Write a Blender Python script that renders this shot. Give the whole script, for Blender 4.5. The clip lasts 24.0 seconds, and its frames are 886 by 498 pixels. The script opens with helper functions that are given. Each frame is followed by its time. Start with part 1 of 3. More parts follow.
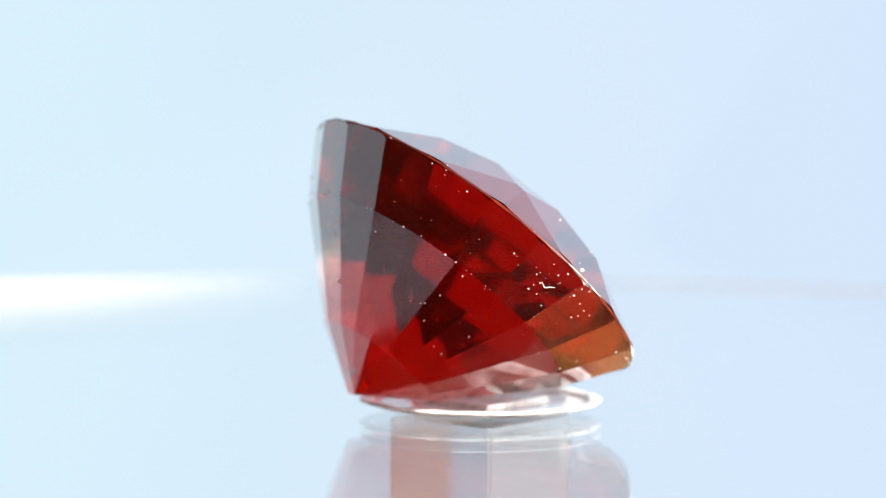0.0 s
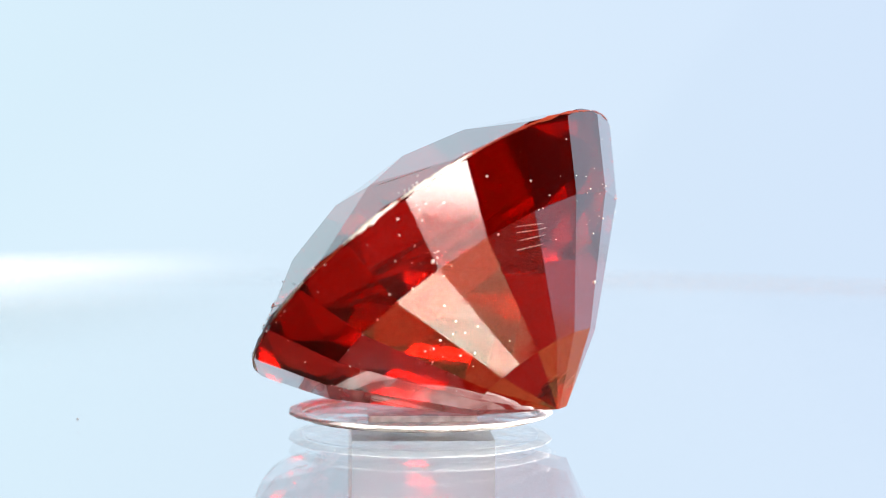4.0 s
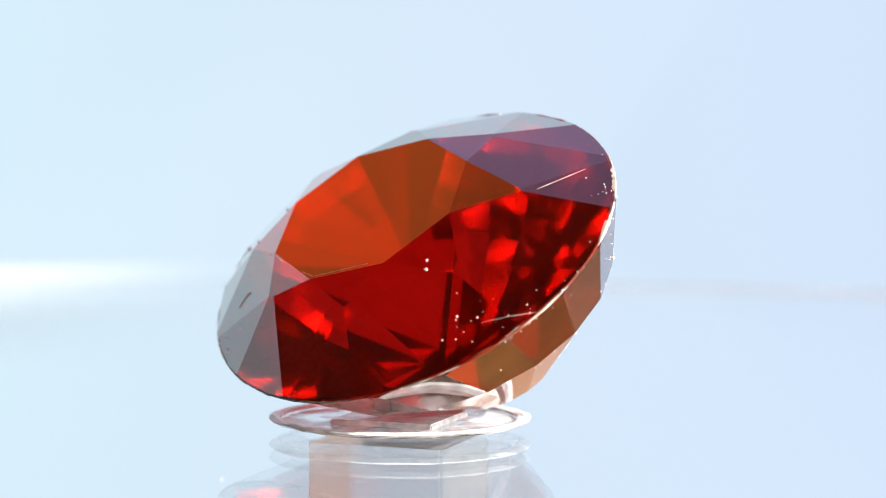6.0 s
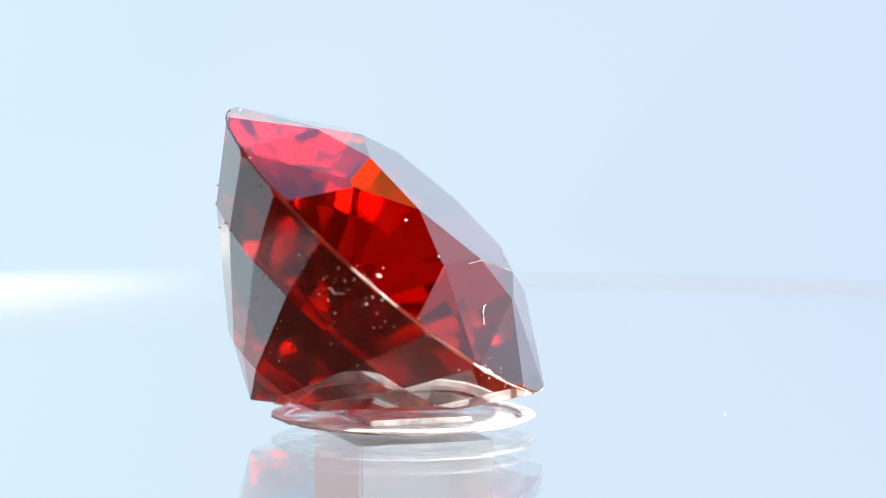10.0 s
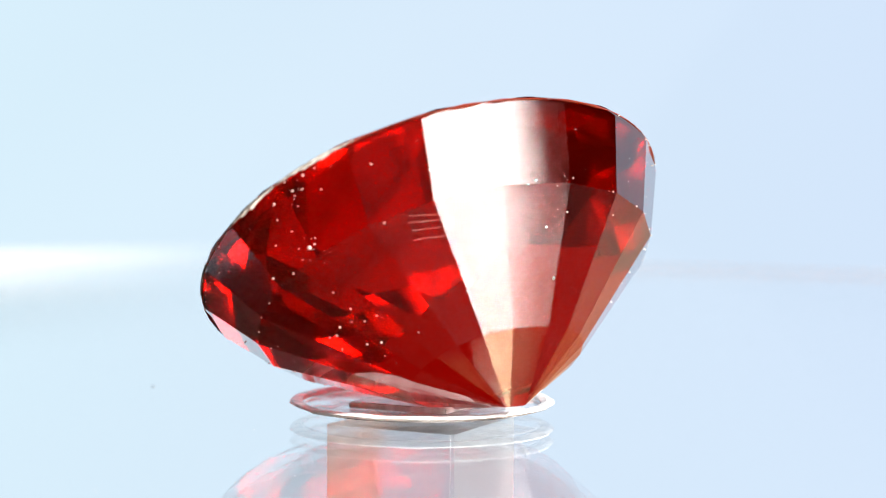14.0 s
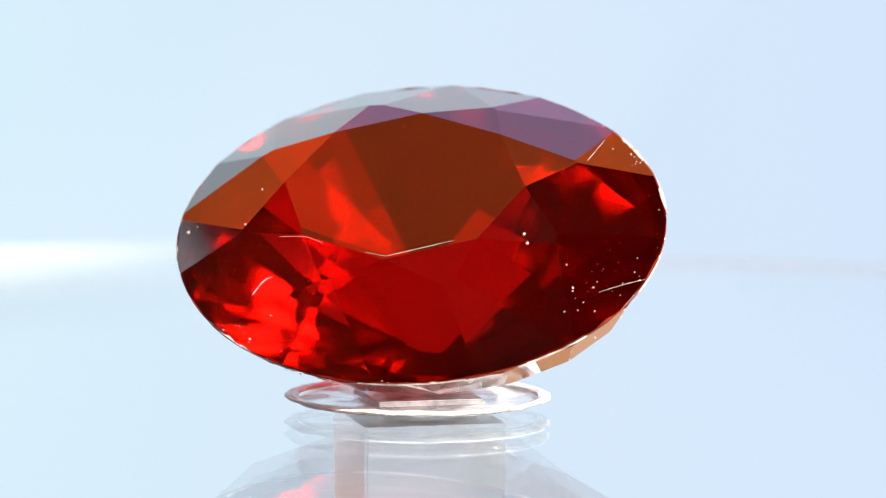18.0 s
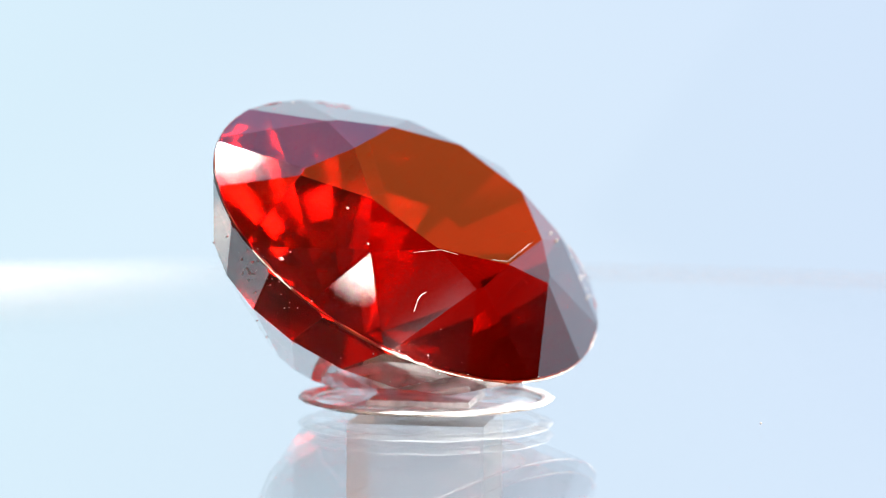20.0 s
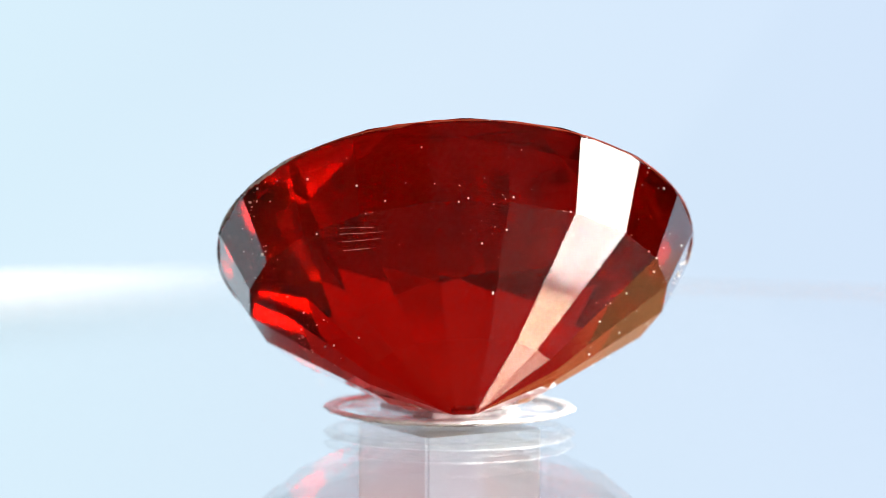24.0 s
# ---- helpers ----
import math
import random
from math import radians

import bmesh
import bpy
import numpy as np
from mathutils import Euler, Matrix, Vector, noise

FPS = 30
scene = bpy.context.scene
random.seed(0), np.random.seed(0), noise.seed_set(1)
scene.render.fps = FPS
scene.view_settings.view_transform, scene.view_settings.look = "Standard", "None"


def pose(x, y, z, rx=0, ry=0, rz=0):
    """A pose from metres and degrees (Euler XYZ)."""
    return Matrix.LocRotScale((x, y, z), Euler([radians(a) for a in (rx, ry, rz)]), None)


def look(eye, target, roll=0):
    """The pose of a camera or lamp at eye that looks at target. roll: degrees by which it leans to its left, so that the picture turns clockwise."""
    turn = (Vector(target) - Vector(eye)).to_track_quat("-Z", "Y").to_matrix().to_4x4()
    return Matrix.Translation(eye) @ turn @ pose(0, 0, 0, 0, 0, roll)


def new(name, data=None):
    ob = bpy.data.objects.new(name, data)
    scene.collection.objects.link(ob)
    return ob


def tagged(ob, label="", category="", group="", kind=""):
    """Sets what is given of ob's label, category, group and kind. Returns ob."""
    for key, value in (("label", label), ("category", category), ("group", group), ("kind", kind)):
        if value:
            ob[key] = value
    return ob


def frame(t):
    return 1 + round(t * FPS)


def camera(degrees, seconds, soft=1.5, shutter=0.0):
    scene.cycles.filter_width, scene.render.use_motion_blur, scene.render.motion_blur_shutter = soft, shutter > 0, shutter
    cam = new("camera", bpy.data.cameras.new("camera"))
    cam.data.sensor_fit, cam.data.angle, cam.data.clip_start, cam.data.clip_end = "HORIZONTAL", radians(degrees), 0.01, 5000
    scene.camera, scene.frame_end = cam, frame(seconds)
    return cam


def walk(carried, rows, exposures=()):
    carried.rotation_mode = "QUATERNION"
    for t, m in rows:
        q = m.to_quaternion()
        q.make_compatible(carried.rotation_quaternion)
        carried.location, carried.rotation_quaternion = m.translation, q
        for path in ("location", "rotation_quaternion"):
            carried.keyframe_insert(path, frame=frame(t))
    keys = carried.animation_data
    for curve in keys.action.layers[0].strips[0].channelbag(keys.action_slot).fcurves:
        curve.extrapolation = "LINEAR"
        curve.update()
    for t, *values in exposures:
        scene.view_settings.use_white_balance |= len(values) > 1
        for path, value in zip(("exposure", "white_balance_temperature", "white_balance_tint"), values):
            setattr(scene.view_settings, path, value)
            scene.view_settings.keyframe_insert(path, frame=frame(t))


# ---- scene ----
from mathutils.bvhtree import BVHTree

U = 1.5e-5  # one unit of the plan, in metres: the stone is 800 units, 12 mm, long

# ---------------------------------------------------------------- camera
cam = camera(21.1, 24.0, soft=0.8)
cam.data.dof.use_dof, cam.data.dof.focus_distance, cam.data.dof.aperture_fstop = True, 0.0565, 90.0

# seconds, turn, tilt (degrees), step back (units)
PATH = [
    (0, 1.06, -3.65, 308), (1, 0.77, -3.78, 181), (2, 0.55, -3.94, 97), (2.5, 0.23, -3.99, 54),
    (4.5, -0.81, -3.94, -13), (5, -1.01, -3.92, -13), (6, -1.18, -3.82, -24), (7, -1.09, -3.74, 12),
    (8, -1.03, -3.88, -66), (9, -0.93, -3.90, -62), (10, -0.85, -3.93, -46), (10.5, -0.80, -4.00, -55),
    (12.5, -0.31, -4.15, -84), (13, -0.30, -4.16, -44), (14, -0.47, -4.26, -38), (15, -0.36, -4.00, -10),
    (16, -0.54, -4.08, 2), (17, -0.75, -4.29, -40), (17.5, -0.76, -4.45, -80), (19.5, -0.42, -4.29, -28),
    (20, -0.36, -4.07, 86), (21, -0.02, -3.81, 160), (22, 0.19, -3.62, 210), (23, 0.27, -3.68, 184), (24, 0.27, -3.71, 173),
]
DIST, RISE, ROLL = 3911, 558, 0.34
walk(cam, [(t, pose(0, -(DIST + back) * U, RISE * U, 90 + tilt, 0, turn) @ pose(0, 0, 0, 0, 0, ROLL)) for t, turn, tilt, back in PATH],
     exposures=[(0.0, 1.0), (24.0, 1.0)])

# ---------------------------------------------------------------- light
world = bpy.data.worlds.new("world")
scene.world = world
world.use_nodes = True
wn = world.node_tree
sky = wn.nodes.new("ShaderNodeTexSky")
sky.sky_type, sky.sun_disc = "NISHITA", False
sky.sun_elevation, sky.sun_rotation = radians(29), radians(125)
wn.links.new(sky.outputs[0], wn.nodes["Background"].inputs[0])
wn.nodes["Background"].inputs[1].default_value = 0.1

SUN_FROM = Vector((math.cos(radians(-35)) * math.cos(radians(29)), math.sin(radians(-35)) * math.cos(radians(29)), math.sin(radians(29))))
sun = new("sun", bpy.data.lights.new("sun", "SUN"))
sun.data.energy, sun.data.angle, sun.data.color = 5.4, radians(0.6), (1.0, 0.95, 0.88)
sun.matrix_world = look(SUN_FROM, (0, 0, 0))


# ---------------------------------------------------------------- materials
def material(name):
    mat = bpy.data.materials.new(name)
    mat.use_nodes = True
    return mat, mat.node_tree.nodes, mat.node_tree.links, mat.node_tree.nodes["Principled BSDF"]


def noise_node(nodes, links, scale, detail=4.0, coords="Object"):
    tc = nodes.new("ShaderNodeTexCoord")
    n = nodes.new("ShaderNodeTexNoise")
    n.inputs["Scale"].default_value, n.inputs["Detail"].default_value = scale, detail
    links.new(tc.outputs[coords], n.inputs["Vector"])
    return n


def ramp(nodes, links, src, stops):
    r = nodes.new("ShaderNodeValToRGB")
    el = r.color_ramp.elements
    el[0].position, el[0].color = stops[0][0], (*stops[0][1], 1)
    el[1].position, el[1].color = stops[-1][0], (*stops[-1][1], 1)
    for pos, col in stops[1:-1]:
        e = el.new(pos)
        e.color = (*col, 1)
    links.new(src, r.inputs[0])
    return r


def bump(nodes, links, src, bsdf, strength, distance):
    b = nodes.new("ShaderNodeBump")
    b.inputs["Strength"].default_value, b.inputs["Distance"].default_value = strength, distance
    links.new(src, b.inputs["Height"])
    links.new(b.outputs[0], bsdf.inputs["Normal"])


def mat_stone():
    mat, n, l, b = material("red_stone")
    nz = noise_node(n, l, 420, 3)
    r = ramp(n, l, nz.outputs["Fac"], [(0.3, (0.37, 0.0005, 0.0002)), (0.7, (0.48, 0.0014, 0.0003))])
    l.new(r.outputs[0], b.inputs["Base Color"])
    b.inputs["Transmission Weight"].default_value = 0.985  # the rest scatters on fine inclusions
    b.inputs["IOR"].default_value = 1.77
    b.inputs["Specular Tint"].default_value = (0.12, 0.005, 0.002, 1)
    b.inputs["Coat Weight"].default_value = 1.0
    b.inputs["Coat Roughness"].default_value = 0.01
    b.inputs["Coat IOR"].default_value = 1.53
    b.inputs["Roughness"].default_value = 0.085
    return mat


def mat_clear(name, tint, rough=0.0, ior=1.49):
    mat, n, l, b = material(name)
    b.inputs["Base Color"].default_value = (*tint, 1)
    b.inputs["Transmission Weight"].default_value = 1
    b.inputs["IOR"].default_value = ior
    nz = noise_node(n, l, 900, 3)
    if rough:
        r = ramp(n, l, nz.outputs["Fac"], [(0.35, (rough, rough, rough)), (0.75, (rough + 0.03,) * 3)])
        l.new(r.outputs[0], b.inputs["Roughness"])
    else:
        b.inputs["Roughness"].default_value = 0.0
    return mat


def mat_milky(name, tint, rough, scale, low, high, ior=1.16):
    """Clear plastic with milky patches that paint in its white glints."""
    mat = mat_clear(name, tint, rough, ior)
    n, l = mat.node_tree.nodes, mat.node_tree.links
    nz = noise_node(n, l, scale, 2)
    r = ramp(n, l, nz.outputs["Fac"], [(0.38, (low,) * 3), (0.62, (high,) * 3)])
    l.new(r.outputs[0], n["Principled BSDF"].inputs["Transmission Weight"])
    return mat


def mat_plain(name, dark, light, scale, rough=0.6, relief=0.0):
    mat, n, l, b = material(name)
    nz = noise_node(n, l, scale, 6)
    r = ramp(n, l, nz.outputs["Fac"], [(0.3, dark), (0.7, light)])
    l.new(r.outputs[0], b.inputs["Base Color"])
    b.inputs["Roughness"].default_value = rough
    if relief:
        bump(n, l, nz.outputs["Fac"], b, 0.4, relief)
    return mat


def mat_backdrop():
    """Plain sheet with its brightness painted as emission: cooler and brighter on one side."""
    mat, n, l, b = material("glowing_sheet")
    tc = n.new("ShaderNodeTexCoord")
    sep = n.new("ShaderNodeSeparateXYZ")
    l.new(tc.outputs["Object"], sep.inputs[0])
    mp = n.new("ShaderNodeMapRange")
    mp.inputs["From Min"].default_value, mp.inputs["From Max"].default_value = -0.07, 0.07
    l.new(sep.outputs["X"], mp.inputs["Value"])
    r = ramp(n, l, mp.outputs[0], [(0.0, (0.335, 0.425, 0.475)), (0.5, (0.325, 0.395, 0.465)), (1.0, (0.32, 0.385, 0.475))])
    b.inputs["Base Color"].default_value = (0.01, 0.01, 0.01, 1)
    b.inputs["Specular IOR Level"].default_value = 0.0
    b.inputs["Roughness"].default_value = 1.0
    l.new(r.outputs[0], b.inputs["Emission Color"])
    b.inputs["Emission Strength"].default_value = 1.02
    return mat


def mat_edge_glow():
    """Sun glow painted white, densest at the outer edge and away to one side."""
    mat, n, l, b = material("painted_glow")
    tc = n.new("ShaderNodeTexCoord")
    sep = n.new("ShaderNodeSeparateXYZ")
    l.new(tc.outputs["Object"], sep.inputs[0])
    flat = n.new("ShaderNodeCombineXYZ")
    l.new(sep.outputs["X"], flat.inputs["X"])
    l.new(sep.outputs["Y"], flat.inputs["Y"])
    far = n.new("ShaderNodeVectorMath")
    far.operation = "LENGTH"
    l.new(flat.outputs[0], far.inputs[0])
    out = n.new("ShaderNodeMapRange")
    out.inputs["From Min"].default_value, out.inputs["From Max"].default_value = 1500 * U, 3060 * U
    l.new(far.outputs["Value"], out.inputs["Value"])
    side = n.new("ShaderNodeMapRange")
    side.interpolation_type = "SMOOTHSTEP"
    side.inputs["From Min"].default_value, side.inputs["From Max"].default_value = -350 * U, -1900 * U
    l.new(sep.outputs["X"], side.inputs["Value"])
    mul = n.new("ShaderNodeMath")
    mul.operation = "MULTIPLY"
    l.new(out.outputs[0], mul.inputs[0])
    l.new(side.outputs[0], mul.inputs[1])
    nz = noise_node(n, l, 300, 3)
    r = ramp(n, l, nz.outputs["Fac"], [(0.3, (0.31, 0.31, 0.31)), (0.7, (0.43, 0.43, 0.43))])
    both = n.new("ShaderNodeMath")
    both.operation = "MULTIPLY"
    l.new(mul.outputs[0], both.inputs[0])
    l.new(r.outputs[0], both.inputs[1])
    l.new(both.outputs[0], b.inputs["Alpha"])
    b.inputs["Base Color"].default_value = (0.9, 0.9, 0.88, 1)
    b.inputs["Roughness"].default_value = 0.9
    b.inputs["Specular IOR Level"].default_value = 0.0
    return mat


STONE = mat_stone()
EDGE_GLOW = mat_edge_glow()
# the whiteness here stands for sun glints and caustics in clear plastic
ACRYLIC = mat_milky("clear_acrylic", (0.97, 0.98, 0.99), 0.12, 1300, 0.02, 0.5)
SEAT = mat_milky("thin_acrylic", (0.98, 0.99, 1.0), 0.05, 1100, 0.3, 0.92, 1.1)
CLEAR = mat_clear("bare_acrylic", (0.98, 0.985, 0.99), 0.02)
BASE = mat_milky("milky_acrylic", (0.97, 0.98, 0.98), 0.05, 1700, 0.1, 0.55)
PLATE_GLASS = mat_clear("plate_glass", (1.0, 1.0, 1.0), 0.0, 1.12)


POST_ACRYLIC = mat_clear("smoky_acrylic", (0.93, 0.95, 0.97), 0.3, 1.2)
POST_ACRYLIC.node_tree.nodes["Principled BSDF"].inputs["Transmission Weight"].default_value = 0.9
GIRDLE = mat_plain("worn_girdle", (0.12, 0.006, 0.004), (0.40, 0.05, 0.016), 900, 0.3)
GIRDLE.node_tree.nodes["Principled BSDF"].inputs["Transmission Weight"].default_value = 0.55
FROST = mat_plain("frosted_chip", (0.16, 0.12, 0.10), (0.72, 0.68, 0.62), 2600, 0.45, 0.00001)
LIP = mat_clear("milky_lip", (0.97, 0.97, 0.97), 0.2)
LIP.node_tree.nodes["Principled BSDF"].inputs["Transmission Weight"].default_value = 0.5
DUST = mat_plain("dust", (0.34, 0.3, 0.27), (0.8, 0.77, 0.72), 4000, 0.8)
DARKWOOD = mat_plain("dark_wood", (0.025, 0.016, 0.011), (0.05, 0.032, 0.02), 40, 0.55, 0.0004)
CARD = mat_plain("tan_foil", (0.62, 0.46, 0.27), (0.74, 0.57, 0.36), 90, 0.34)
CARD.node_tree.nodes["Principled BSDF"].inputs["Metallic"].default_value = 0.65
SCRAP = mat_plain("cream_foil", (0.84, 0.74, 0.60), (0.92, 0.84, 0.72), 90, 0.34)
SCRAP.node_tree.nodes["Principled BSDF"].inputs["Metallic"].default_value = 0.65
FOIL = mat_plain("white_foil", (0.86, 0.87, 0.86), (0.93, 0.93, 0.92), 90, 0.32)
FOIL.node_tree.nodes["Principled BSDF"].inputs["Metallic"].default_value = 0.75
WOOD = mat_plain("orange_wood", (0.30, 0.14, 0.04), (0.42, 0.21, 0.07), 60, 0.5, 0.0004)
PANEL = mat_plain("tan_panel", (0.62, 0.27, 0.08), (0.74, 0.34, 0.11), 12, 0.7, 0.0005)
WALL = mat_plain("brown_wall", (0.03, 0.022, 0.016), (0.042, 0.03, 0.022), 8, 0.8, 0.001)
CEIL = mat_plain("ceiling_paint", (0.05, 0.038, 0.03), (0.065, 0.05, 0.04), 8, 0.8)
FLOOR = mat_plain("floor_boards", (0.16, 0.1, 0.06), (0.24, 0.16, 0.1), 10, 0.5)
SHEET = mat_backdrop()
BULB = mat_plain("bulb_glass", (0.8, 0.8, 0.8), (0.85, 0.85, 0.85), 50, 0.3)
BULB.node_tree.nodes["Principled BSDF"].inputs["Emission Color"].default_value = (1, 0.96, 0.9, 1)
BULB.node_tree.nodes["Principled BSDF"].inputs["Emission Strength"].default_value = 30.0
# emission added for the lilac reflections in the upper facets
LILAC = mat_plain("lilac_glow_sheet", (0.02, 0.02, 0.03), (0.03, 0.03, 0.04), 30, 0.9)
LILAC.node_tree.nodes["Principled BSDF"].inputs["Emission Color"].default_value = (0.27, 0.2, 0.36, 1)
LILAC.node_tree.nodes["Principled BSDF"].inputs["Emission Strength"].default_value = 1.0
# added helper glow: gives the table facet its orange reflection
AMBER_GLOW = mat_plain("amber_glow_sheet", (0.40, 0.16, 0.05), (0.5, 0.2, 0.06), 30, 0.9)
AMBER_GLOW.node_tree.nodes["Principled BSDF"].inputs["Emission Color"].default_value = (1.0, 0.21, 0.042, 1)
AMBER_GLOW.node_tree.nodes["Principled BSDF"].inputs["Emission Strength"].default_value = 0.5


# ---------------------------------------------------------------- helpers
def mesh_of(name, bm, mat, smooth=False):
    me = bpy.data.meshes.new(name)
    bmesh.ops.recalc_face_normals(bm, faces=bm.faces)
    bm.to_mesh(me)
    bm.free()
    me.materials.append(mat)
    for f in me.polygons:
        f.use_smooth = smooth
    return me


def part(name, bm, mat, parent, label="", smooth=False):
    ob = new(name, mesh_of(name, bm, mat, smooth))
    ob.parent = parent
    return tagged(ob, label)


def thing(name, label, category, kind="", group=""):
    return tagged(new(name), label, category, group, kind)


def box_into(bm, x0, y0, z0, x1, y1, z1):
    v = [bm.verts.new((x, y, z)) for z in (z0, z1) for y in (y0, y1) for x in (x0, x1)]
    for q in ((0, 1, 3, 2), (4, 6, 7, 5), (0, 4, 5, 1), (2, 3, 7, 6), (0, 2, 6, 4), (1, 5, 7, 3)):
        bm.faces.new([v[i] for i in q])


def lathe_into(bm, profile, n=96, close=True, turn=0.0):
    """Turns a closed profile of (radius, height) about z."""
    rings = [[bm.verts.new((r * math.cos(turn + 2 * math.pi * i / n), r * math.sin(turn + 2 * math.pi * i / n), z)) for i in range(n)] for r, z in profile]
    pairs = list(zip(rings, rings[1:])) + ([(rings[-1], rings[0])] if close else [])
    for a, b in pairs:
        for i in range(n):
            bm.faces.new((a[i], a[(i + 1) % n], b[(i + 1) % n], b[i]))
    return rings


def tube_into(bm, pts, r, n=5):
    rings = []
    for i, p in enumerate(pts):
        d = (pts[min(i + 1, len(pts) - 1)] - pts[max(i - 1, 0)]).normalized()
        x = d.orthogonal().normalized()
        y = d.cross(x)
        k = r * (0.5 if i in (0, len(pts) - 1) else 1)
        rings.append([bm.verts.new(p + k * (x * math.cos(2 * math.pi * j / n) + y * math.sin(2 * math.pi * j / n))) for j in range(n)])
    for a, b in zip(rings, rings[1:]):
        for j in range(n):
            bm.faces.new((a[j], a[(j + 1) % n], b[(j + 1) % n], b[j]))
    bm.faces.new(rings[0])
    bm.faces.new(rings[-1])


# ---------------------------------------------------------------- room
def room():
    x0, x1, y0, y1, z0, z1 = -1.6, 1.3, -1.8, 1.5, -0.78, 1.7
    bm = bmesh.new()
    box_into(bm, x0, y0, z0 - 0.05, x1, y1, z0)
    tagged(new("floor", mesh_of("floor", bm, FLOOR)), "dark wooden floor of the room", "floor", kind="structure")
    bm = bmesh.new()
    box_into(bm, x0, y0, z1, x1, y1, z1 + 0.05)
    tagged(new("ceiling", mesh_of("ceiling", bm, CEIL)), "plain shaded brown ceiling", "ceiling", kind="structure")
    for nm, b in (("wall_north", (x0, y1, z0, x1, y1 + 0.1, z1)), ("wall_south", (x0, y0 - 0.1, z0, x1, y0, z1)), ("wall_west", (x0 - 0.1, y0, z0, x0, y1, z1))):
        bm = bmesh.new()
        box_into(bm, *b)
        tagged(new(nm, mesh_of(nm, bm, WALL)), "plain dark brown painted wall", "wall", kind="structure")
    # wall with the window opening
    wy0, wy1, wz0, wz1 = -1.65, -0.42, -0.25, 1.0
    bm = bmesh.new()
    box_into(bm, x1, y0, z0, x1 + 0.1, wy0, z1)
    box_into(bm, x1, wy1, z0, x1 + 0.1, y1, z1)
    box_into(bm, x1, wy0, z0, x1 + 0.1, wy1, wz0)
    box_into(bm, x1, wy0, wz1, x1 + 0.1, wy1, z1)
    tagged(new("wall_east", mesh_of("wall_east", bm, WALL)), "plain dark brown wall with a window opening", "wall", kind="structure")
    # window frame with a broad post between its two lights
    win = thing("window_1", "tall window with dark wooden frame, post and transoms, bright daylight outside", "window", kind="structure")
    for nm, y0_, y1_, za, zb in (("mullion", -1.12, -0.93, 0.075, 0.49), ("transom", wy0 + 0.05, wy1 - 0.05, 0.055, 0.075), ("transom", wy0 + 0.05, wy1 - 0.05, 0.49, 0.51), ("jamb", wy0, wy0 + 0.05, wz0, wz1), ("jamb", wy1 - 0.05, wy1, wz0, wz1), ("sill", wy0 + 0.05, wy1 - 0.05, wz0, wz0 + 0.04), ("head", wy0 + 0.05, wy1 - 0.05, wz1 - 0.05, wz1)):
        bm = bmesh.new()
        box_into(bm, x1 + 0.02, y0_, za, x1 + 0.07, y1_, zb)
        bmesh.ops.bevel(bm, geom=bm.edges[:], offset=0.004, segments=1, affect="EDGES")
        part(nm, bm, DARKWOOD, win)
    lamp = new("window_daylight", bpy.data.lights.new("window_daylight", "AREA"))
    top = 0.75
    lamp.data.shape, lamp.data.size, lamp.data.size_y = "RECTANGLE", wy1 - wy0, top - wz0
    lamp.data.energy, lamp.data.color = 46, (1.0, 0.98, 0.95)
    lamp.matrix_world = look((x1 + 0.11, (wy0 + wy1) / 2, (wz0 + top) / 2), (0, (wy0 + wy1) / 2, (wz0 + top) / 2))


room()

TABLE_Z = -0.026


def table():
    bm = bmesh.new()
    box_into(bm, -0.5, -0.45, TABLE_Z - 0.03, 0.5, 0.42, TABLE_Z)
    bmesh.ops.bevel(bm, geom=bm.edges[:], offset=0.003, segments=2, affect="EDGES")
    t = thing("table", "dark brown wooden table under the turntable", "table")
    part("tabletop", bm, DARKWOOD, t)
    for x in (-0.45, 0.45):
        for y in (-0.4, 0.37):
            bm = bmesh.new()
            box_into(bm, x - 0.025, y - 0.025, -0.78, x + 0.025, y + 0.025, TABLE_Z - 0.03)
            part("leg", bm, DARKWOOD, t)


table()


